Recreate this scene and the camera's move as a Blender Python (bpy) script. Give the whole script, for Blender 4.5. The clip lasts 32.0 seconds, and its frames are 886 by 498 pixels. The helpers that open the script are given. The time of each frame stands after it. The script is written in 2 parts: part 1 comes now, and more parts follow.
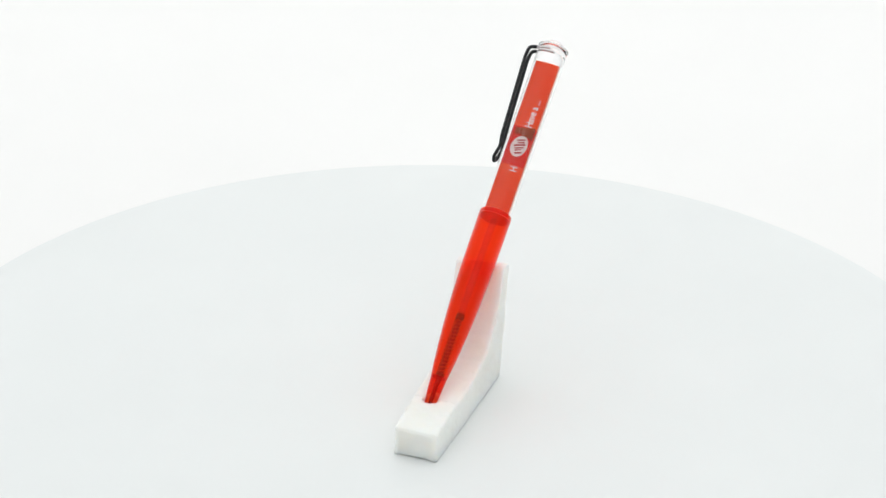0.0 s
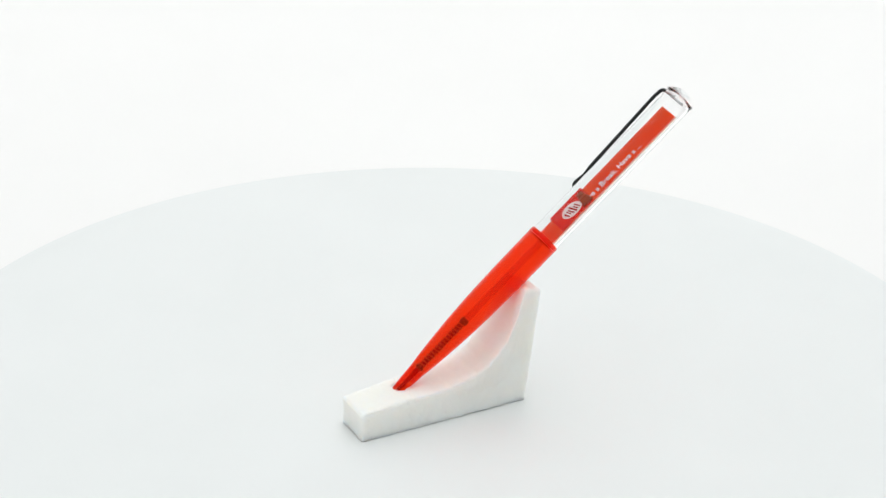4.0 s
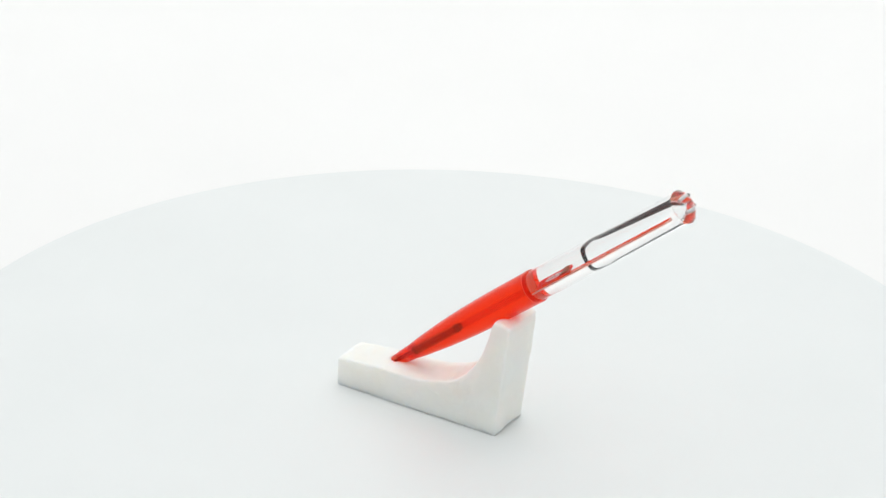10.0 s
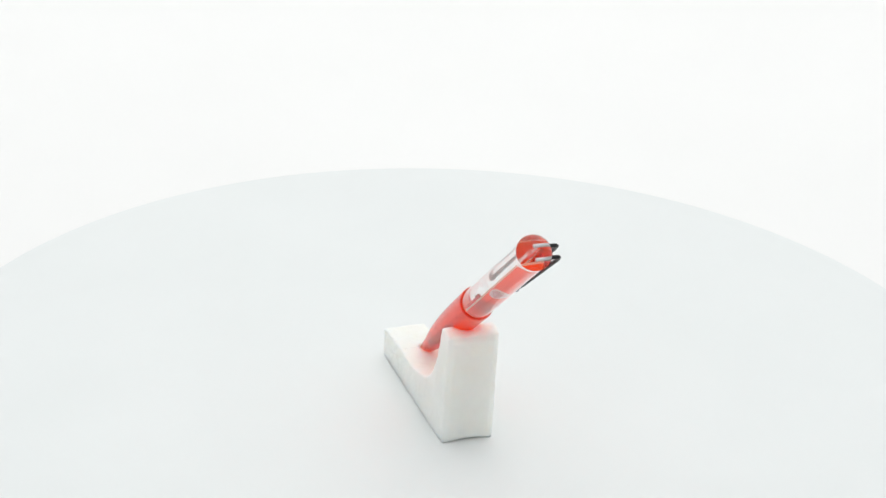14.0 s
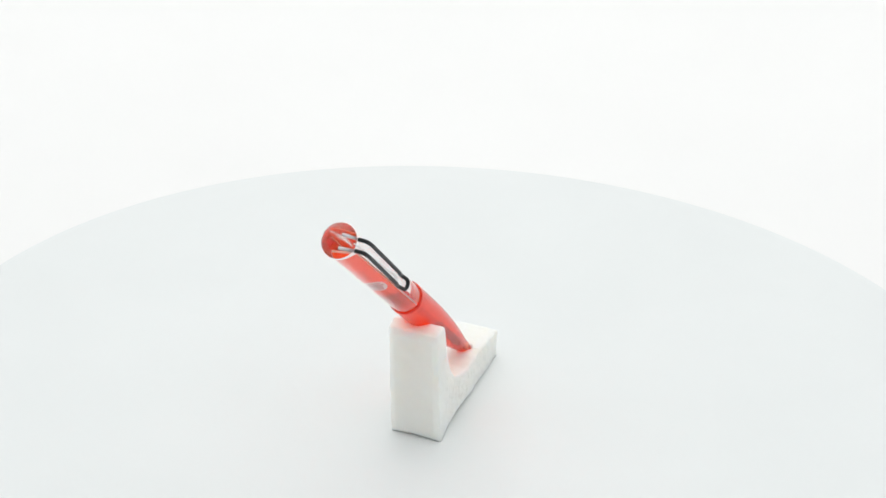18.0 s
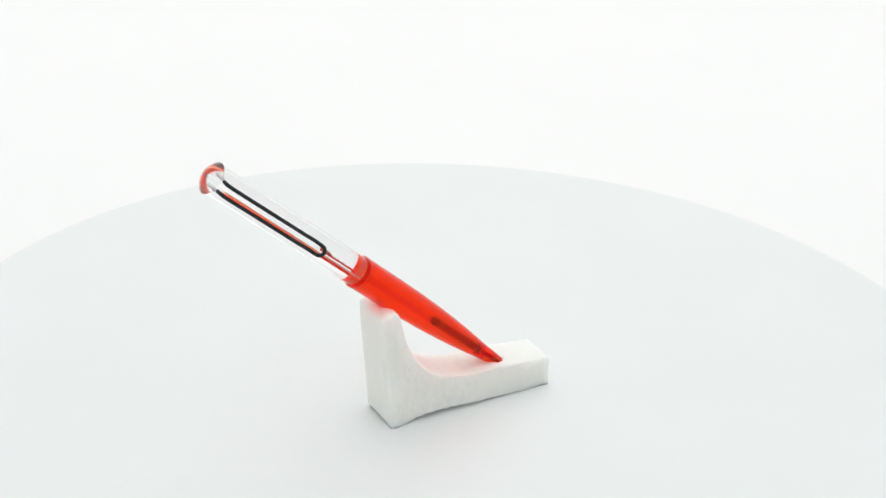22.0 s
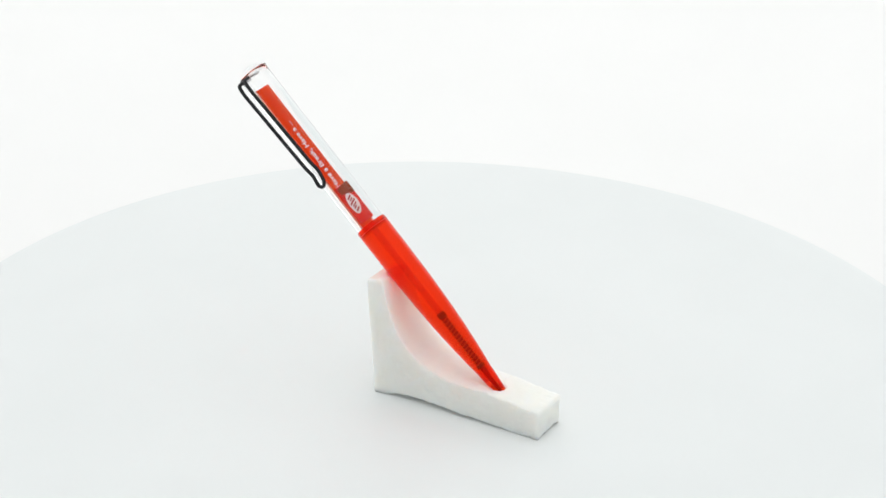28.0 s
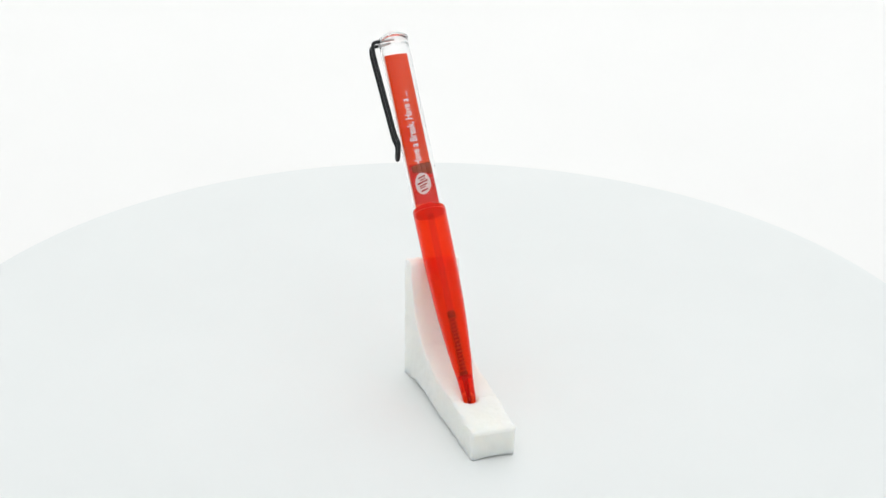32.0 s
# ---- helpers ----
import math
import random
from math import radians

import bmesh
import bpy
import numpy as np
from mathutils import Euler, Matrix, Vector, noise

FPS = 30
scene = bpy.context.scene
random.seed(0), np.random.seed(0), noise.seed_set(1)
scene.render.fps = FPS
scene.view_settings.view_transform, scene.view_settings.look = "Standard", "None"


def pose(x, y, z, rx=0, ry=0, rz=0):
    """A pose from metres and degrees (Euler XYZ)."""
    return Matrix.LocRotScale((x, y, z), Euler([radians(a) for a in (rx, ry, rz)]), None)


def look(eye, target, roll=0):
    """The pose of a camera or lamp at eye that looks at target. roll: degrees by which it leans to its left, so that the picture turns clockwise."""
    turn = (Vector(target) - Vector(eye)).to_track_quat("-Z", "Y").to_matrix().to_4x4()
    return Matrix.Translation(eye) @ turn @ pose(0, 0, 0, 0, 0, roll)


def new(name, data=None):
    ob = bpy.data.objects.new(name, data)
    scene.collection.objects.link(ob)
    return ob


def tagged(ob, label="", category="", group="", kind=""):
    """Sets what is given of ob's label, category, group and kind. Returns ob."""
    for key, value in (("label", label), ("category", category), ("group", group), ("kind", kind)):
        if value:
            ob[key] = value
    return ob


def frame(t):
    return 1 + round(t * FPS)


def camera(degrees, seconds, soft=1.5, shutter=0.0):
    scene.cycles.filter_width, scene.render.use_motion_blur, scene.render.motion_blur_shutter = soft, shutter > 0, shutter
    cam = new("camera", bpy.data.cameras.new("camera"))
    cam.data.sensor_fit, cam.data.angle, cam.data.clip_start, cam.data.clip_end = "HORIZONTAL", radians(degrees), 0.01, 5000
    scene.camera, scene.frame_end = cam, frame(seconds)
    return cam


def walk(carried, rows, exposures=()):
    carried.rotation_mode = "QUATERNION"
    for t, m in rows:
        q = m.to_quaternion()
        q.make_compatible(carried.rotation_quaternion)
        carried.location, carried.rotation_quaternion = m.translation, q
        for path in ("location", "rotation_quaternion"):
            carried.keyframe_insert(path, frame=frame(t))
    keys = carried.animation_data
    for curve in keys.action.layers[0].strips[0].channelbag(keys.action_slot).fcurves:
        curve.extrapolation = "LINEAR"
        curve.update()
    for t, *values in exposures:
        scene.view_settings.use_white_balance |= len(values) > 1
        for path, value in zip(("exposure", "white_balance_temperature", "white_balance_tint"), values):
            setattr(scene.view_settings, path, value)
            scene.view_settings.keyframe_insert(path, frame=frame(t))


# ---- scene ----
# A pen leaning on a hand-cut foam stand, turning slowly on a white turntable in a light tent.
SECONDS = 32.0
TURN_START, TURN_RATE = -20.42, -10.016      # degrees, degrees a second
cam = camera(20.94, SECONDS)
EYE, TARGET = (0.0, -0.6982, 0.4150), (-0.0031, 0.0141, 0.0509)
walk(cam, [(0.0, look(EYE, TARGET, 1.906)), (SECONDS, look(EYE, TARGET, 1.906))])

# ---- light: backlit white fabric all round ----
FLOOR_Z = -0.038
TOP_GLOW, BACK_GLOW, SIDE_GLOW, FRONT_GLOW = 1.10, 1.0, 0.38, 0.135
scene.view_settings.exposure = -0.03
scene.cycles.max_bounces, scene.cycles.diffuse_bounces = 24, 10      # light runs far inside the clear barrel
scene.cycles.glossy_bounces, scene.cycles.transmission_bounces = 16, 24
world = bpy.data.worlds.new("world")
world.use_nodes = True
world.node_tree.nodes["Background"].inputs["Color"].default_value = (1.0, 1.0, 1.0, 1)
world.node_tree.nodes["Background"].inputs["Strength"].default_value = 0.3
scene.world = world


# ---- materials ----
def material(name):
    m = bpy.data.materials.new(name)
    m.use_nodes = True
    return m, m.node_tree.nodes, m.node_tree.links, m.node_tree.nodes["Principled BSDF"]


def grain(nodes, links, shader, scale, strength, distance, detail=4.0):
    tex = nodes.new("ShaderNodeTexCoord")
    noise_node = nodes.new("ShaderNodeTexNoise")
    noise_node.inputs["Scale"].default_value, noise_node.inputs["Detail"].default_value = scale, detail
    bump = nodes.new("ShaderNodeBump")
    bump.inputs["Strength"].default_value, bump.inputs["Distance"].default_value = strength, distance
    links.new(tex.outputs["Object"], noise_node.inputs["Vector"])
    links.new(noise_node.outputs["Fac"], bump.inputs["Height"])
    links.new(bump.outputs["Normal"], shader.inputs["Normal"])
    return tex, noise_node


def tinted(nodes, links, tex, shader, low, high, scale, detail=3.0):
    n = nodes.new("ShaderNodeTexNoise")
    n.inputs["Scale"].default_value, n.inputs["Detail"].default_value = scale, detail
    ramp = nodes.new("ShaderNodeValToRGB")
    ramp.color_ramp.elements[0].color, ramp.color_ramp.elements[1].color = (*low, 1), (*high, 1)
    ramp.color_ramp.elements[0].position, ramp.color_ramp.elements[1].position = 0.3, 0.7
    links.new(tex.outputs["Object"], n.inputs["Vector"])
    links.new(n.outputs["Fac"], ramp.inputs["Fac"])
    links.new(ramp.outputs["Color"], shader.inputs["Base Color"])


def matte(name, low, high, rough, grain_scale, bump, stain_scale, metallic=0.0, distance=0.0003):
    m, nodes, links, s = material(name)
    s.inputs["Roughness"].default_value, s.inputs["Metallic"].default_value = rough, metallic
    tex, _ = grain(nodes, links, s, grain_scale, bump, distance)
    tinted(nodes, links, tex, s, low, high, stain_scale)
    return m


def fabric(name, glow, colour=(0.997, 1.0, 0.988)):
    m, nodes, links, s = material(name)
    s.inputs["Base Color"].default_value = (0.40, 0.41, 0.41, 1)
    s.inputs["Roughness"].default_value = 0.9
    s.inputs["Emission Color"].default_value = (*colour, 1)
    s.inputs["Emission Strength"].default_value = glow
    grain(nodes, links, s, 900.0, 0.2, 0.0005)
    return m


def clear_plastic(name, tint, ior, rough=0.0):
    m, nodes, links, s = material(name)
    s.inputs["Base Color"].default_value = (*tint, 1)
    s.inputs["Roughness"].default_value = rough
    s.inputs["IOR"].default_value = ior
    s.inputs["Transmission Weight"].default_value = 1.0
    s.inputs["Coat Weight"].default_value, s.inputs["Coat Roughness"].default_value, s.inputs["Coat IOR"].default_value = 1.0, 0.05, 1.2
    return m


def red_plastic(name, tint, body, see_through, rough):
    """Tinted see-through plastic: part of the light goes straight on, part is scattered in the wall, the skin is glossy."""
    m, nodes, links, s = material(name)
    nodes.remove(s)
    solid, through_wall, glassy = nodes.new("ShaderNodeBsdfDiffuse"), nodes.new("ShaderNodeBsdfTranslucent"), nodes.new("ShaderNodeBsdfTransparent")
    for shader, colour in ((solid, body), (through_wall, body), (glassy, tint)):
        shader.inputs["Color"].default_value = (*colour, 1)
    gloss, edge, power, share = nodes.new("ShaderNodeBsdfGlossy"), nodes.new("ShaderNodeLayerWeight"), nodes.new("ShaderNodeMath"), nodes.new("ShaderNodeMath")
    gloss.inputs["Roughness"].default_value, edge.inputs["Blend"].default_value = rough, 0.5
    power.operation, power.inputs[1].default_value = "POWER", 3.6
    share.operation, share.inputs[1].default_value, share.inputs[2].default_value = "MULTIPLY_ADD", 0.75, 0.012
    links.new(edge.outputs["Facing"], power.inputs[0])
    links.new(power.outputs["Value"], share.inputs[0])
    tex, _ = grain(nodes, links, gloss, 160.0, 0.05, 0.0003, 1.0)
    scatter, mix, skin = nodes.new("ShaderNodeMixShader"), nodes.new("ShaderNodeMixShader"), nodes.new("ShaderNodeMixShader")
    scatter.inputs["Fac"].default_value, mix.inputs["Fac"].default_value = 0.85, see_through
    links.new(solid.outputs["BSDF"], scatter.inputs[1])
    links.new(through_wall.outputs["BSDF"], scatter.inputs[2])
    links.new(scatter.outputs["Shader"], mix.inputs[1])
    links.new(glassy.outputs["BSDF"], mix.inputs[2])
    links.new(share.outputs["Value"], skin.inputs["Fac"])
    links.new(mix.outputs["Shader"], skin.inputs[1])
    links.new(gloss.outputs["BSDF"], skin.inputs[2])
    links.new(skin.outputs["Shader"], nodes["Material Output"].inputs["Surface"])
    return m


def printed_film(name, colour, backlit):
    """Ink on a thin film that lets some light through."""
    m, nodes, links, s = material(name)
    s.inputs["Base Color"].default_value = (*colour, 1)
    s.inputs["Roughness"].default_value = 0.6
    s.inputs["Specular IOR Level"].default_value = 0.05
    grain(nodes, links, s, 900.0, 0.04, 0.0002)
    glow_through, mix = nodes.new("ShaderNodeBsdfTranslucent"), nodes.new("ShaderNodeMixShader")
    glow_through.inputs["Color"].default_value = (*colour, 1)
    mix.inputs["Fac"].default_value = backlit
    links.new(s.outputs["BSDF"], mix.inputs[1])
    links.new(glow_through.outputs["BSDF"], mix.inputs[2])
    links.new(mix.outputs["Shader"], nodes["Material Output"].inputs["Surface"])
    return m


SWEEP = matte("white_sweep_paper", (0.868, 0.850, 0.842), (0.886, 0.867, 0.858), 0.8, 600.0, 0.1, 6.0)
DISC = matte("white_turntable_laminate", (0.755, 0.765, 0.761), (0.775, 0.783, 0.779), 0.55, 900.0, 0.08, 14.0)
FOAM = matte("white_foam", (0.800, 0.783, 0.735), (0.835, 0.822, 0.785), 0.95, 1500.0, 0.3, 75.0, distance=0.0003)
foam_shader = FOAM.node_tree.nodes["Principled BSDF"]
foam_shader.inputs["Subsurface Weight"].default_value, foam_shader.inputs["Subsurface Scale"].default_value = 1.0, 0.006
foam_shader.inputs["Subsurface Radius"].default_value = (1.0, 0.9, 0.8)
RED_WALL = red_plastic("clear_red_plastic", (1.0, 0.185, 0.025), (1.0, 0.135, 0.028), 0.75, 0.20)
RED_RIM = red_plastic("pale_red_rim_plastic", (1.0, 0.5, 0.4), (1.0, 0.30, 0.20), 0.3, 0.10)
RED_NOSE = red_plastic("clear_red_nose_plastic", (1.0, 0.16, 0.04), (0.95, 0.05, 0.010), 0.72, 0.08)
CLEAR = clear_plastic("clear_acrylic_and_oil", (1.0, 1.0, 1.0), 1.385)
CARD = printed_film("red_printed_card", (1.0, 0.215, 0.070), 0.97)
CARD_CORE = printed_film("pale_card_core", (0.97, 0.90, 0.88), 0.8)
PLUG_RED = printed_film("red_plug_plastic", (1.0, 0.19, 0.075), 0.3)
SLIDER_RED = printed_film("red_slider_print", (0.86, 0.042, 0.026), 0.55)
CHOCOLATE = matte("brown_chocolate_print", (0.26, 0.035, 0.010), (0.36, 0.058, 0.018), 0.5, 700.0, 0.1, 400.0)
CHOCOLATE.node_tree.nodes["Principled BSDF"].inputs["Specular IOR Level"].default_value = 0.1
PRINT_WHITE = matte("white_print", (0.88, 0.86, 0.84), (0.93, 0.91, 0.89), 0.6, 900.0, 0.02, 300.0)
EMBLEM_WHITE = printed_film("pinkish_white_print", (0.98, 0.90, 0.88), 0.3)
PRINT_RED = printed_film("dark_red_print", (0.50, 0.02, 0.02), 0.5)
WIRE = matte("black_coated_wire", (0.010, 0.010, 0.011), (0.022, 0.022, 0.024), 0.36, 1500.0, 0.1, 500.0)
WIRE.node_tree.nodes["Principled BSDF"].inputs["Specular IOR Level"].default_value = 0.2
STEEL = matte("bright_steel_pin", (0.45, 0.45, 0.46), (0.6, 0.6, 0.6), 0.3, 1500.0, 0.1, 500.0, 1.0)
SPRING_STEEL = matte("dark_spring_steel", (0.10, 0.05, 0.05), (0.15, 0.07, 0.07), 0.4, 1500.0, 0.1, 500.0, 0.5)
NECK = red_plastic("dark_red_refill_neck", (0.76, 0.14, 0.08), (0.60, 0.05, 0.03), 0.62, 0.2)
COIL = matte("bright_spring_steel", (0.30, 0.15, 0.13), (0.42, 0.22, 0.19), 0.35, 1500.0, 0.1, 500.0, 0.8)
REFILL = red_plastic("pale_refill_plastic", (0.96, 0.70, 0.62), (0.90, 0.35, 0.28), 0.88, 0.2)
GREY_BASE = matte("white_base_plastic", (0.6, 0.6, 0.6), (0.68, 0.68, 0.68), 0.5, 500.0, 0.1, 20.0)
FABRIC_TOP, FABRIC_BACK = fabric("tent_fabric_top", TOP_GLOW, (1.0, 0.995, 0.978)), fabric("tent_fabric_back", BACK_GLOW)
FABRIC_SIDE, FABRIC_FRONT = fabric("tent_fabric_side", SIDE_GLOW, (0.84, 0.945, 1.0)), fabric("tent_fabric_front", FRONT_GLOW, (0.78, 0.92, 1.0))


# ---- mesh helpers ----
def mesh_of(name, bm, mat, smooth=True, keen=35):
    bmesh.ops.recalc_face_normals(bm, faces=bm.faces)
    data = bpy.data.meshes.new(name)
    bm.to_mesh(data)
    bm.free()
    data.materials.append(mat)
    if smooth:
        data.shade_smooth()
        data.set_sharp_from_angle(angle=radians(keen))
    return data


def part(name, bm, mat, parent, label="", keen=35):
    ob = new(name, mesh_of(name, bm, mat, keen=keen))
    ob.parent = parent
    if label:
        tagged(ob, label=label)
    return ob


def lathe(profile, turns=64, closed=False):
    """Turns (radius, height) pairs about z. Radius 0 closes the end."""
    bm = bmesh.new()
    rings = []
    for r, z in profile:
        if r < 1e-9:
            rings.append([bm.verts.new((0, 0, z))])
        else:
            rings.append([bm.verts.new((r * math.cos(2 * math.pi * k / turns), r * math.sin(2 * math.pi * k / turns), z)) for k in range(turns)])
    pairs = list(zip(rings, rings[1:])) + ([(rings[-1], rings[0])] if closed else [])
    for a, b in pairs:
        for k in range(turns):
            j = (k + 1) % turns
            if len(a) == 1 and len(b) > 1:
                bm.faces.new((a[0], b[j], b[k]))
            elif len(b) == 1 and len(a) > 1:
                bm.faces.new((a[k], a[j], b[0]))
            elif len(a) > 1:
                bm.faces.new((a[k], a[j], b[j], b[k]))
    return bm


def tube(points, radius, sides=12, bm=None):
    """A round wire along points, with closed ends."""
    bm = bm or bmesh.new()
    pts = [Vector(p) for p in points]
    rings, up = [], None
    for i, p in enumerate(pts):
        way = (pts[min(i + 1, len(pts) - 1)] - pts[max(i - 1, 0)]).normalized()
        if up is None:
            up = way.orthogonal().normalized()
        up = (up - way * up.dot(way)).normalized()
        side = way.cross(up)
        rings.append([bm.verts.new(p + radius * (up * math.cos(2 * math.pi * k / sides) + side * math.sin(2 * math.pi * k / sides))) for k in range(sides)])
    for a, b in zip(rings, rings[1:]):
        for k in range(sides):
            j = (k + 1) % sides
            bm.faces.new((a[k], a[j], b[j], b[k]))
    bm.faces.new(rings[0][::-1])
    bm.faces.new(rings[-1])
    return bm


def rounded(points, radius, steps=6):
    """The polyline with its corners rounded."""
    pts = [Vector(p) for p in points]
    out = [pts[0]]
    for a, b, c in zip(pts, pts[1:], pts[2:]):
        r = min(radius, (a - b).length * 0.48, (c - b).length * 0.48)
        p, q = b + (a - b).normalized() * r, b + (c - b).normalized() * r
        for k in range(steps + 1):
            f = k / steps
            out.append(p * (1 - f) ** 2 + b * 2 * f * (1 - f) + q * f * f)
    return out + [pts[-1]]


def slab(x0, x1, y0, y1, z0, z1, bevel=0.0):
    bm = bmesh.new()
    bmesh.ops.create_cube(bm, size=1)
    bmesh.ops.transform(bm, verts=bm.verts, matrix=Matrix.Translation(((x0 + x1) / 2, (y0 + y1) / 2, (z0 + z1) / 2)) @ Matrix.Diagonal((x1 - x0, y1 - y0, z1 - z0, 1)))
    if bevel:
        bmesh.ops.bevel(bm, geom=bm.edges, offset=bevel, segments=2, affect="EDGES", profile=0.5)
    return bm


def step(a, b, x):
    f = min(1.0, max(0.0, (x - a) / (b - a)))
    return f * f * (3 - 2 * f)


def along(knots, x):
    for (a, va), (b, vb) in zip(knots, knots[1:]):
        if x <= b:
            return va + (vb - va) * max(0.0, (x - a)) / (b - a)
    return knots[-1][1]


# ---- the tent ----
def tent():
    wide, back, front, high, bend = 0.85, 0.95, -1.15, 1.25, 0.25
    bm = bmesh.new()
    line = [(front, FLOOR_Z), (back - bend, FLOOR_Z)]
    line += [(back - bend + bend * math.sin(a), FLOOR_Z + bend - bend * math.cos(a)) for a in [math.pi / 2 * k / 16 for k in range(1, 17)]]
    rows = [[bm.verts.new((x, y, z)) for x in (-wide, wide)] for y, z in line]
    under = [[bm.verts.new((x, y + 0.004, z - 0.004)) for x in (-wide, wide)] for y, z in line]
    for a, b in zip(rows, rows[1:]):
        bm.faces.new((a[0], a[1], b[1], b[0]))
    for a, b in zip(under, under[1:]):
        bm.faces.new((a[1], a[0], b[0], b[1]))
    for k in (0, 1):
        for i in range(len(rows) - 1):
            bm.faces.new((rows[i][k], rows[i + 1][k], under[i + 1][k], under[i][k]))
    bm.faces.new((rows[0][0], rows[0][1], under[0][1], under[0][0]))
    bm.faces.new((rows[-1][0], rows[-1][1], under[-1][1], under[-1][0]))
    tagged(new("backdrop", mesh_of("backdrop", bm, SWEEP)), "seamless white paper sweep under and behind the turntable", "backdrop", kind="structure")
    th = 0.004
    for name, box, mat, label in (
            ("wall_back", (-wide, wide, back + 0.006, back + 0.006 + th, FLOOR_Z + bend, high), FABRIC_BACK, "backlit white fabric wall of a light tent"),
            ("wall_left", (-wide - th, -wide, front, back, FLOOR_Z, high), FABRIC_SIDE, "backlit white fabric side wall of a light tent"),
            ("wall_right", (wide, wide + th, front, back, FLOOR_Z, high), FABRIC_SIDE, "backlit white fabric side wall of a light tent"),
            ("wall_front", (-wide, wide, front - th, front, FLOOR_Z, high), FABRIC_FRONT, "dimly lit white fabric front flap of a light tent"),
            ("ceiling", (-wide, wide, front, back, high + 0.003, high + 0.003 + th), FABRIC_TOP, "backlit white fabric roof of a light tent")):
        tagged(new(name, mesh_of(name, slab(*box), mat, smooth=False)), label, "tent wall", kind="structure")


tent()

# ---- the turntable ----
DISC_R, DISC_T = 0.1895, 0.006
TILT = -0.82            # the platter's slight wobble, degrees
turntable = tagged(new("turntable"), "round white motorised display turntable on a white sweep", "turntable")
turntable.location = (0, 0, FLOOR_Z)


def build_turntable():
    base = [(0.0, 0.0), (0.118, 0.0), (0.120, 0.002), (0.120, 0.018), (0.116, 0.022), (0.0, 0.022)]
    part("base", lathe(base, 96), GREY_BASE, turntable, "low round white plastic base")
    part("spindle", lathe([(0.0, 0.0222), (0.02, 0.0222), (0.02, 0.0290), (0.0, 0.0290)], 32), GREY_BASE, turntable)
    b = 0.0012
    prof = [(0.0, 0.0)] + [(DISC_R * k / 12, 0.0) for k in range(1, 12)]
    prof += [(DISC_R - b, 0.0), (DISC_R - 0.3 * b, -0.3 * b), (DISC_R, -b), (DISC_R, b - DISC_T), (DISC_R - b, -DISC_T), (0.0, -DISC_T)]
    return part("platter", lathe(prof, 192), DISC, turntable, "plain matt white round platter")


platter = build_turntable()

# ---- the foam stand ----
FRONT_L, FRONT_R, BACK_L, BACK_R = -0.0038, 0.0111, -0.0073, 0.0103
TOP_LINE = [(-0.0375, 0.0102), (-0.028, 0.0111), (-0.0215, 0.0117), (-0.016, 0.0119), (-0.0095, 0.0119), (-0.004, 0.0122), (0.0, 0.0132), (0.005, 0.0148),
            (0.0085, 0.0171), (0.0115, 0.0205), (0.0140, 0.0248), (0.0160, 0.0300), (0.0172, 0.0360), (0.0178, 0.0405), (0.0184, 0.0422), (0.0200, 0.0426), (0.0246, 0.0412)]
PEN_TIP = Vector((0.00155, -0.0197, 0.0105))
PEN_AXIS = (Vector((0.0054, 0.0836, 0.0991)) - PEN_TIP).normalized()


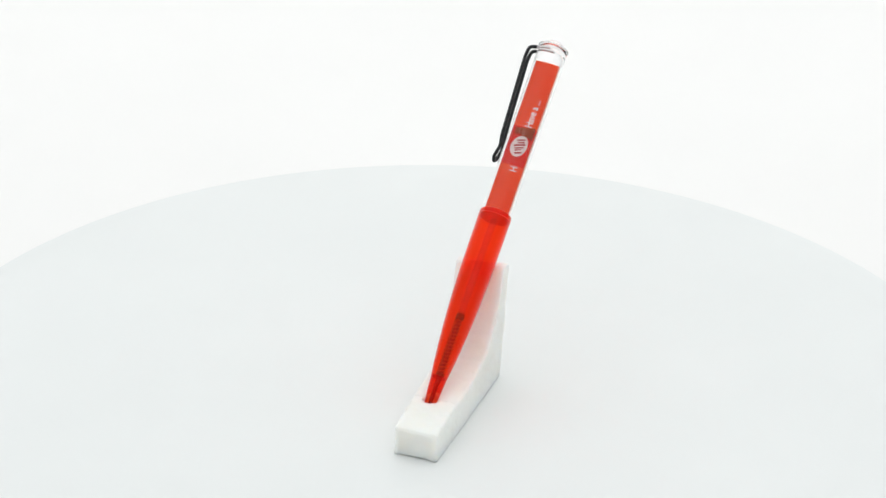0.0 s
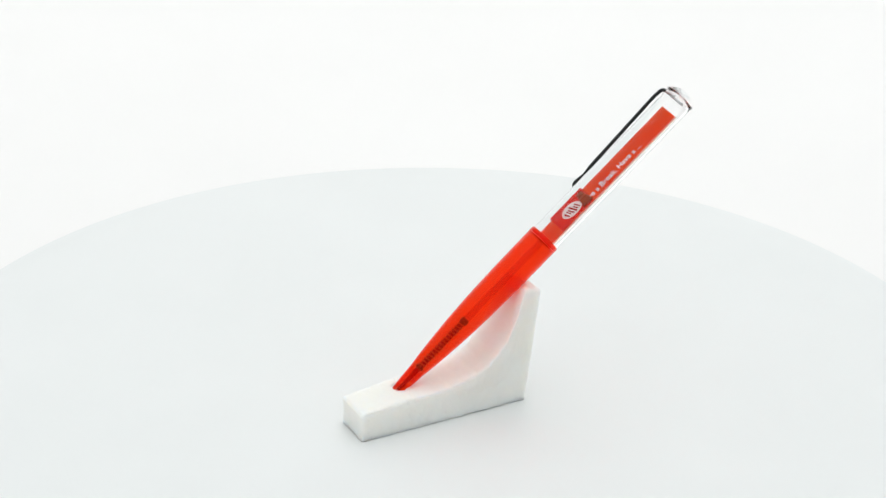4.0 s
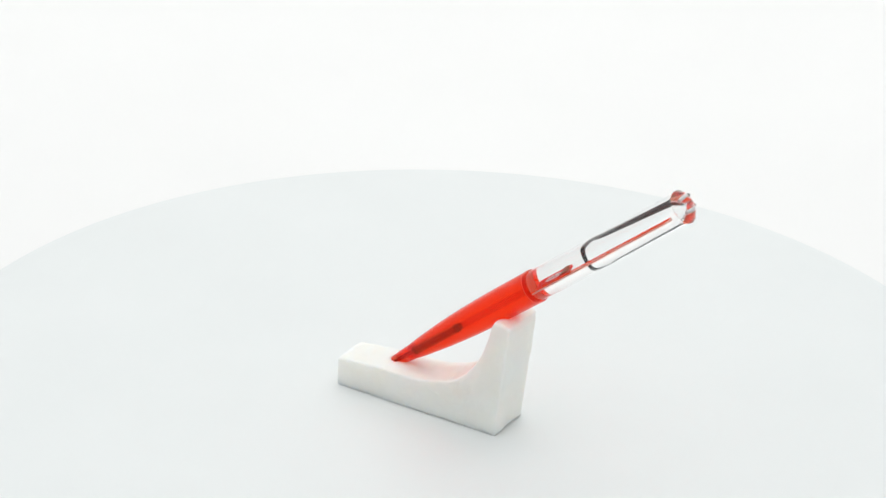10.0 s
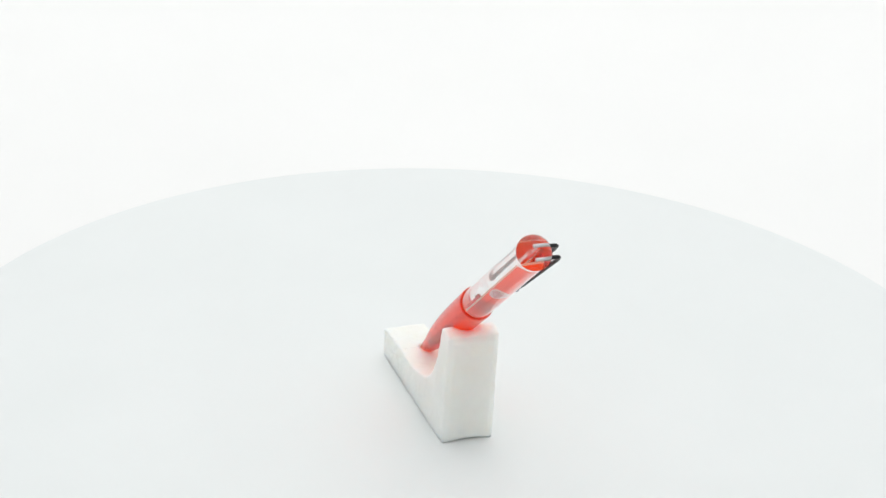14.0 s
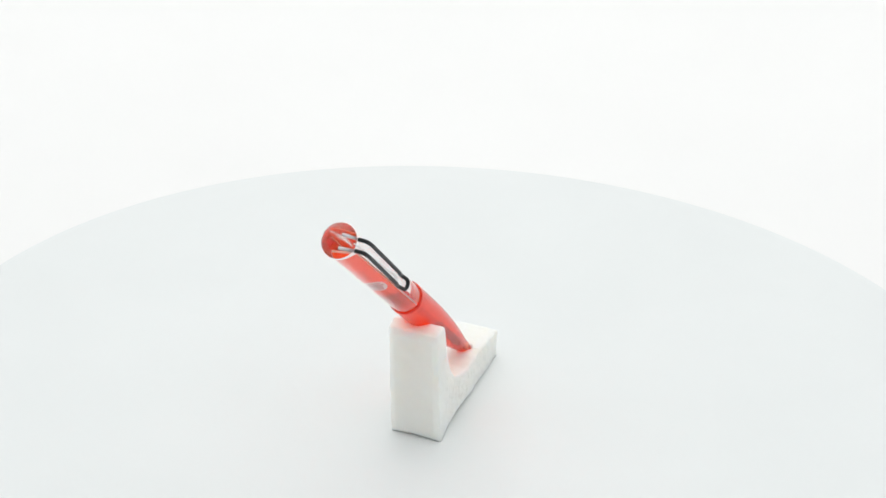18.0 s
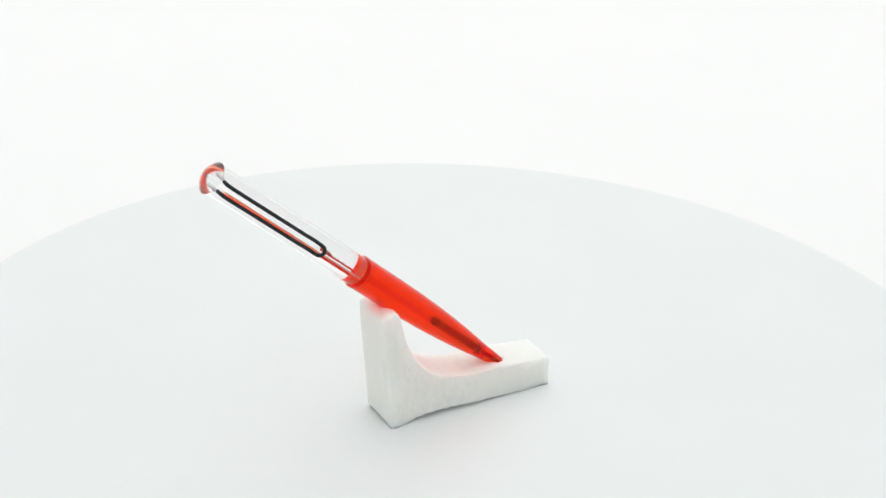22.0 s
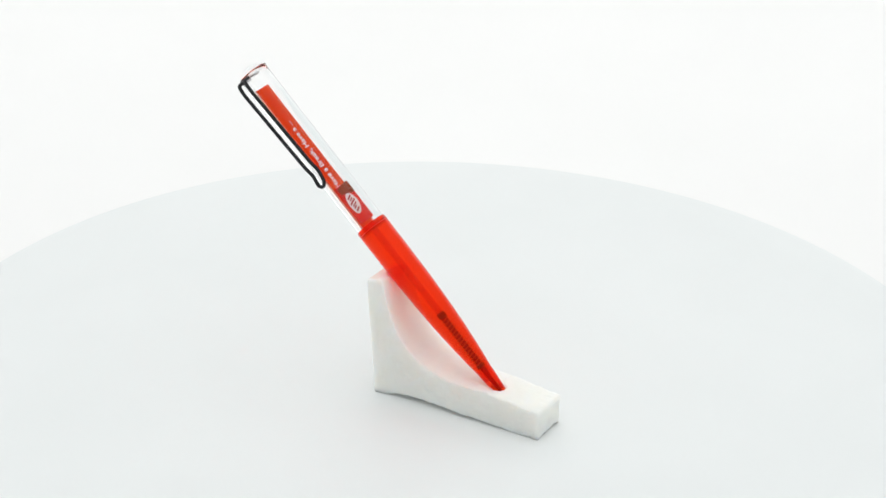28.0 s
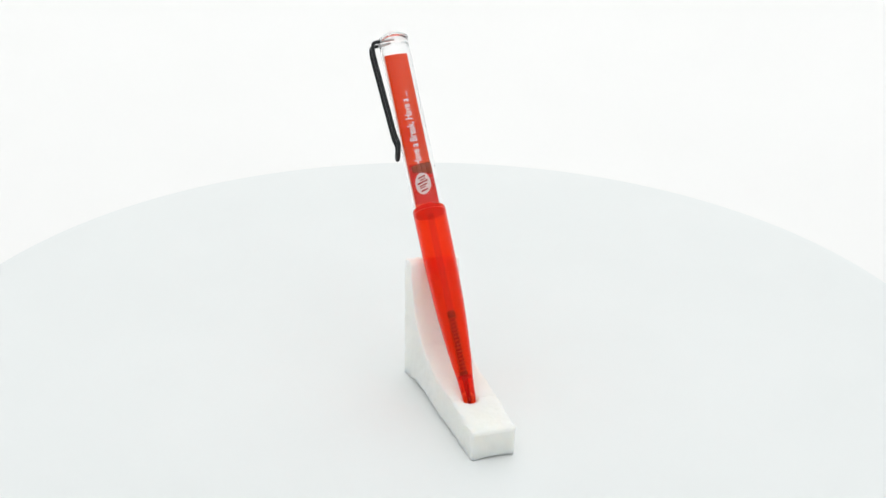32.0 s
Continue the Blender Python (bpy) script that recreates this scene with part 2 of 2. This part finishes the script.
def build_stand():
    ys = [-0.0375, -0.0373, -0.0368] + [-0.036 + 0.0004 * k for k in range(38)]
    ys += [-0.0208 + 0.0002 * k for k in range(19)]
    ys += [-0.0168 + 0.00035 * k for k in range(76)]
    ys = [y for y in ys if y < 0.0095] + [0.0096 + 0.00035 * k for k in range(43)] + [0.0245, 0.0246]
    nb, ns, nt = 18, 40, 36
    bm = bmesh.new()
    rings = []
    for y in ys:
        f = (y + 0.0375) / 0.0621
        xl, xr = FRONT_L + (BACK_L - FRONT_L) * f, FRONT_R + (BACK_R - FRONT_R) * f
        end = min(1.0, (y + 0.0375) / 0.0008, (0.0246 - y) / 0.0008)
        inset = 0.0007 * (1 - math.sqrt(max(0.0, 1 - (1 - end) ** 2)))
        zt0 = along(TOP_LINE, y)
        ring = []
        square = [(k / nb, 0.0) for k in range(nb)] + [(1.0, k / ns) for k in range(ns)]
        square += [(1 - k / nt, 1.0) for k in range(nt)] + [(0.0, 1 - k / ns) for k in range(ns)]
        for u, v in square:
            x = xl + inset + (xr - xl - 2 * inset) * u
            # underside: ragged knife cut along one long edge, hollow ends
            arch = min(1.0, max(0.0, (y + 0.034) / 0.040)) * (1 - step(0.0105, 0.0228, y))
            rag = 0.95 + 0.16 * noise.noise((y * 420, x * 160, 3.1)) + 0.26 * noise.noise((y * 1500, x * 300, 7.7))
            zb = arch * max(0.0, rag) * (0.0023 * (1 - u) ** 2 + 0.0006 * u ** 6)
            middle = 4 * u * (1 - u)
            zb += 0.0008 * middle * (1 - step(0.0, 0.004, y + 0.0375) + step(0.018, 0.0246, y))
            zt = zt0 - inset
            ax = x + 0.0143 * zt0 - PEN_TIP.x - (y - PEN_TIP.y) * PEN_AXIS.x / PEN_AXIS.y
            if y > 0.005:       # the pen's bed in the upright
                yy = y + 0.0042 * zt0 / 0.041
                zc = PEN_TIP.z + (yy - PEN_TIP.y) * PEN_AXIS.z / PEN_AXIS.y
                if abs(ax) < 0.0054:
                    zt = min(zt, zc - math.sqrt(0.00565 ** 2 - ax * ax) / 0.76 - 0.0001)
            hole = math.hypot(ax, (y + 0.0190) * 1.1)
            zt -= 0.0014 * (1 - step(0.0020, 0.0028, hole))
            zt -= 0.0004 * math.exp(-((y + 0.0186) / 0.00028) ** 2) * step(0.001, 0.003, abs(ax)) * (0.5 + 0.5 * noise.noise((x * 700, 1.0, 2.0)))
            z = zb + (zt - zb) * v
            # soft corners
            r = 0.0006
            dx, dz = min(x - xl, xr - x), min(z - zb, zt - z)
            if v == 1.0 and dx < r:
                z -= (r - dx) * 0.6
            if u in (0.0, 1.0) and zt - z < r:
                x += (r - (zt - z)) * (0.6 if u == 0.0 else -0.6)
            lean = 0.0042 * (z / 0.041) * step(-0.005, 0.018, y)
            p = Vector((x + 0.0143 * z, y + lean, z))
            wob = 0.00016 * noise.noise((p.x * 140, p.y * 140, p.z * 140 + 5)) + 0.00003 * noise.noise(p * 900)
            rough = 0.00022 * noise.noise((p.x * 330, p.y * 420, p.z * 420)) + 0.00012 * noise.noise(p * 1100)
            wav = 0.00030 * noise.noise((p.y * 60, p.z * 60, 9.0 + u))
            if u == 0.0:
                p.x -= wob + wav + rough * 1.3
            elif u == 1.0:
                p.x += wob + wav + rough
            elif v == 1.0:
                p.z += wob + rough * 0.5
            # crumbled cut edges
            near = dx if v == 1.0 else (zt - z if u in (0.0, 1.0) else 1.0)
            if near < 0.0014 and z > 0.003 and y < -0.012:
                crumb = (1 - near / 0.0014) * (1 - step(-0.022, -0.012, y)) * 1.4
                p.z += crumb * (0.00030 * noise.noise((p.x * 300, p.y * 520, 21.0)) + 0.00022 * noise.noise((p.x * 800, p.y * 1300, 33.0)) - 0.00008)
                p.x += crumb * 0.00018 * noise.noise((u * 40, p.y * 900, 47.0))
            p.z = max(p.z, 0.00002)
            ring.append(bm.verts.new(p))
        rings.append(ring)
    n = len(rings[0])
    for a, b in zip(rings, rings[1:]):
        for k in range(n):
            j = (k + 1) % n
            bm.faces.new((a[k], a[j], b[j], b[k]))
    for ring, back in ((rings[0], False), (rings[-1], True)):
        # end faces: strips from the bottom edge to the top edge
        bottom, right = ring[:nb + 1], ring[nb:nb + ns + 1]
        top = ring[nb + ns:nb + ns + nt + 1]
        left = ring[nb + ns + nt:] + [ring[0]]
        left = left[::-1]
        grid = [[None] * (nb + 1) for _ in range(ns + 1)]
        tops = [top[round(nt - nt * i / nb)] for i in range(nb + 1)]
        for j in range(ns + 1):
            for i in range(nb + 1):
                if i == 0:
                    v = left[j]
                elif i == nb:
                    v = right[j]
                elif j == 0:
                    v = bottom[i]
                elif j == ns:
                    v = tops[i]
                else:
                    h = j / ns
                    p = bottom[i].co.lerp(tops[i].co, h)
                    p.y += 0.0003 * noise.noise((p.x * 250, p.z * 250, 4.0)) + (0.0007 if back else -0.0002)
                    v = bm.verts.new(p)
                grid[j][i] = v
        for j in range(ns):
            for i in range(nb):
                bm.faces.new((grid[j][i], grid[j][i + 1], grid[j + 1][i + 1], grid[j + 1][i]))
        # close the finer top edge
        for i in range(nb):
            a, b = round(nt - nt * (i + 1) / nb), round(nt - nt * i / nb)
            if b - a > 1:
                bm.faces.new(top[a:b + 1])
    return tagged(new("foam_stand", mesh_of("foam_stand", bm, FOAM, keen=50)), "hand-cut white foam wedge stand with a scooped curve and ragged underside", "pen stand")


foam_stand = build_stand()

# ---- the pen: z runs from its tip to its cap, x away from the clip, y down into the stand ----
pen = tagged(new("ballpoint_pen"), "see-through red ballpoint pen with clear liquid-filled upper barrel and black clip", "pen")
mm = 0.001
CARD_X, CARD_Y, CARD_HALF, CARD_ROLL = -0.15 * mm, 0.9 * mm, 2.8 * mm, 4.0


def build_pen():
    # lower barrel: a hollow wall, wide at the rim
    outer = [(2.75, 9.4), (3.35, 14.0), (3.95, 20.0), (4.45, 26.0), (4.85, 32.0), (5.15, 38.0), (5.38, 45.0), (5.5, 52.0), (5.56, 60.0), (5.6, 68.0), (5.61, 69.9), (5.55, 70.2), (5.42, 70.45)]
    inner = [(5.27, 70.58), (5.20, 70.5), (5.20, 68.5), (0.0, 68.5)]
    part("lower_barrel", lathe([(0.0, 9.4 * mm)] + [(r * mm, z * mm) for r, z in outer + inner], 72), RED_WALL, pen, "see-through red plastic lower barrel")
    part("barrel_ring", lathe([(r * mm, z * mm) for r, z in ((5.55, 68.76), (5.65, 68.81), (5.65, 68.93), (5.55, 68.98))], 72, True), RED_RIM, pen, "fine raised red ring below the rim")
    nose = [(0.0, -3.4), (0.5, -3.4), (0.6, -2.6), (1.55, -2.2), (1.9, -0.6), (2.35, 4.0), (2.7, 9.0), (2.74, 9.35), (0.0, 9.36)]
    part("nose_cone", lathe([(r * mm, z * mm) for r, z in nose], 48), RED_NOSE, pen, "darker red nose cone pushed into the foam")
    # refill, its shoulder and the spring
    refill = [(0.0, 31.6), (1.0, 31.6), (1.15, 31.8), (1.15, 68.3), (0.0, 68.3)]
    part("ink_refill", lathe([(r * mm, z * mm) for r, z in refill], 32), REFILL, pen, "thin see-through plastic ink refill inside the red barrel")
    neck = [(0.0, 1.0), (0.7, 1.2), (0.8, 6.0), (0.92, 10.0), (0.92, 31.5), (0.0, 31.55)]
    part("refill_neck", lathe([(r * mm, z * mm) for r, z in neck], 32), NECK, pen, "dark red ink-filled neck of the refill")
    part("refill_shoulder", lathe([(r * mm, z * mm) for r, z in ((1.05, 30.6), (1.45, 30.8), (1.45, 32.4), (1.2, 32.8))], 32, True), SPRING_STEEL, pen, "dark shoulder above the spring")
    turns, per = 15, 16
    helix = [(1.30 * mm * math.cos(2 * math.pi * k / per), 1.30 * mm * math.sin(2 * math.pi * k / per), (10.6 + 19.8 * k / (turns * per)) * mm) for k in range(turns * per + 1)]
    part("spring", tube(helix, 0.23 * mm, 8), COIL, pen, "coiled steel spring round the refill neck")
    part("writing_tip", lathe([(r * mm, z * mm) for r, z in ((0.0, -3.0), (0.35, -2.8), (0.55, -0.5), (0.6, 0.95), (0.0, 0.98))], 24), SPRING_STEEL, pen, "dark metal writing tip inside the nose")
    part("spring_seat", lathe([(r * mm, z * mm) for r, z in ((1.0, 9.9), (1.45, 9.9), (1.5, 10.9), (1.1, 11.1))], 32, True), SPRING_STEEL, pen, "dark seat below the spring")
    # clear upper barrel, filled to the wall, with its domed cap: one solid
    clear = [(0.0, 68.56), (5.13, 68.56), (5.15, 68.6), (5.15, 71.0), (5.15, 100.0), (5.15, 131.9), (5.17, 132.6), (5.20, 134.2), (5.32, 134.75), (5.46, 135.05), (5.49, 135.25)]
    dome = [(5.42 * math.sin(a) / math.sin(0.92), 137.95 - 6.82 * (1 - math.cos(a))) for a in [0.92 * (1 - k / 14) for k in range(15)]]
    barrel = part("upper_barrel", lathe([(r * mm, z * mm) for r, z in clear + dome], 256), CLEAR, pen, "clear oil-filled acrylic upper barrel with a domed end", keen=40)
    barrel.visible_shadow = False
    part("plug", lathe([(r * mm, z * mm) for r, z in ((0.0, 68.6), (5.08, 68.6), (5.08, 68.9), (0.0, 68.9))], 64), PLUG_RED, pen, "red plug closing the foot of the clear barrel")
    # the card inside, with its slogan on the face and an emblem on the back
    card = part("card", slab(-CARD_HALF, CARD_HALF, 0.0, 0.45 * mm, 69.0 * mm, 129.3 * mm), CARD, pen, "flat red printed card with pale edges inside the clear barrel")
    card.data.materials.append(CARD_CORE)
    for face in card.data.polygons:
        face.material_index = 0 if abs(face.normal.y) > 0.5 else 1
    card.matrix_basis = pose(CARD_X, CARD_Y, 0, 0, 0, CARD_ROLL)
    font = bpy.data.curves.new("slogan", "FONT")
    font.body, font.size, font.extrude, font.offset = "Have a Break, Have a ...", 2.45 * mm, 0.01 * mm, 0.045 * mm
    holder = bpy.data.objects.new("slogan", font)
    scene.collection.objects.link(holder)
    bpy.context.view_layer.update()
    data = bpy.data.meshes.new_from_object(holder.evaluated_get(bpy.context.evaluated_depsgraph_get()))
    bpy.data.objects.remove(holder)
    length = max(v.co.x for v in data.vertices) - min(v.co.x for v in data.vertices)
    data.transform(Matrix.Diagonal((27.9 * mm / length, 1, 1, 1)))
    # letters run up the pen; their feet lie away from the clip, their faces look out of the card
    data.transform(Matrix(((0, -1, 0, 1.1 * mm), (0, 0, -1, -0.03 * mm), (1, 0, 0, 86.6 * mm), (0, 0, 0, 1))))
    data.materials.clear()
    data.materials.append(PRINT_WHITE)
    slogan = new("slogan", data)
    slogan.parent = card
    tagged(slogan, label="white slogan lettering printed along the card")
    emblem(card, 98.0 * mm, 0.46 * mm, 1, 2.0 * mm, 4.7 * mm, 0.6 * mm)
    # the clip: one bent black wire, steel pins in the cap
    for side in (-1, 1):
        part("clip_pin", tube([(-5.15 * mm, side * 1.75 * mm, 134.1 * mm), (-0.2 * mm, side * 1.75 * mm, 134.1 * mm)], 0.5 * mm, 12), STEEL, pen, "bright end of the clip wire inside the cap")
    half = [(-5.25, 1.75, 134.1), (-7.8, 1.75, 133.9), (-8.35, 1.75, 130.5), (-6.7, 1.75, 98.0), (-5.95, 1.75, 95.2), (-7.0, 1.65, 90.6), (-7.15, 0.0, 89.4)]
    wire = [tuple(c * mm for c in p) for p in half] + [(x * mm, -y * mm, z * mm) for x, y, z in half[-2::-1]]
    part("clip", tube(rounded(wire, 1.7 * mm), 0.63 * mm, 14), WIRE, pen, "black coated wire pocket clip bent into a long loop")


def emblem(parent, at, level, facing, half_wide, half_long, shift=0.0):
    """A plain white oval with slanted red strokes, on a face that looks along y by facing."""
    bm = bmesh.new()
    ring = [bm.verts.new((shift + half_wide * math.cos(a), level + facing * 0.02 * mm, at + half_long * math.sin(a) + 0.25 * half_wide * math.cos(a))) for a in [2 * math.pi * k / 40 for k in range(40)]]
    low = [bm.verts.new((v.co.x, level, v.co.z)) for v in ring]
    bm.faces.new(ring)
    for k in range(40):
        bm.faces.new((ring[k], ring[(k + 1) % 40], low[(k + 1) % 40], low[k]))
    part("emblem", bm, EMBLEM_WHITE, parent, "white oval emblem")
    strokes = bmesh.new()
    y = level + facing * 0.03 * mm
    for c, mid, reach, thick in ((-0.62, 0.08, 0.42, 0.28), (-0.36, -0.05, 0.34, 0.22), (-0.14, 0.05, 0.50, 0.24), (0.12, 0.0, 0.66, 0.30), (0.38, 0.10, 0.36, 0.24), (0.60, 0.0, 0.46, 0.24)):
        x, z, w = shift + mid * half_wide, at + c * half_long, reach * half_wide
        tube([(x - w, y, z - 0.5 * w), (x + w, y, z + 0.5 * w)], thick * mm, 6, strokes)
    bmesh.ops.scale(strokes, vec=(1, 0.15, 1), verts=strokes.verts, space=Matrix.Translation((0, -y, 0)))
    part("emblem_strokes", strokes, PRINT_RED, parent, "dark red strokes across the oval")


def build_slider():
    top, half = -0.4 * mm, 2.85 * mm
    slider = part("slider", slab(-half, half, top - 0.3 * mm, top, 0.0, 14.6 * mm), SLIDER_RED, pen, "small red sliding plate floating in the clear barrel")
    emblem(slider, 7.2 * mm, top - 0.31 * mm, -1, 2.0 * mm, 4.0 * mm)
    for k, (low, long) in enumerate(((11.5, 2.5), (11.2, 3.1), (11.0, 3.6), (10.6, 4.3))):
        x0 = (-2.1 + 1.22 * k) * mm
        bar = slab(x0, x0 + 1.14 * mm, top - 0.62 * mm, top - 0.31 * mm, low * mm, (low + long) * mm, 0.14 * mm)
        part("chocolate_finger", bar, CHOCOLATE, slider, "raised brown chocolate finger")
    return slider


build_pen()
slider = build_slider()


# ---- what moves ----
def motions():
    times = [SECONDS * k / 128 for k in range(129)]
    lean = pose(0, 0, 0, 0, TILT, 0)
    side = Vector((1, 0, 0))
    side = (side - PEN_AXIS * side.dot(PEN_AXIS)).normalized()
    deep = PEN_AXIS.cross(side)
    seat = Matrix.Translation(PEN_TIP) @ Matrix((side, deep, PEN_AXIS)).transposed().to_4x4()
    spin = [(t, pose(0, 0, 0, 0, 0, TURN_START + TURN_RATE * t)) for t in times]
    walk(platter, [(t, pose(0, 0, -FLOOR_Z) @ m @ lean @ pose(-0.0025, 0.002, 0)) for t, m in spin])
    walk(foam_stand, [(t, m @ lean) for t, m in spin])
    walk(pen, [(t, m @ lean @ seat) for t, m in spin])
    slide = [(0.0, 88.9), (1.0, 85.7), (2.0, 82.5), (3.0, 79.2), (4.0, 76.0), (5.0, 72.9), (5.4, 72.3), (SECONDS, 72.3)]
    walk(slider, [(t, pose(CARD_X, CARD_Y, z * mm, 0, 0, CARD_ROLL)) for t, z in slide])


motions()
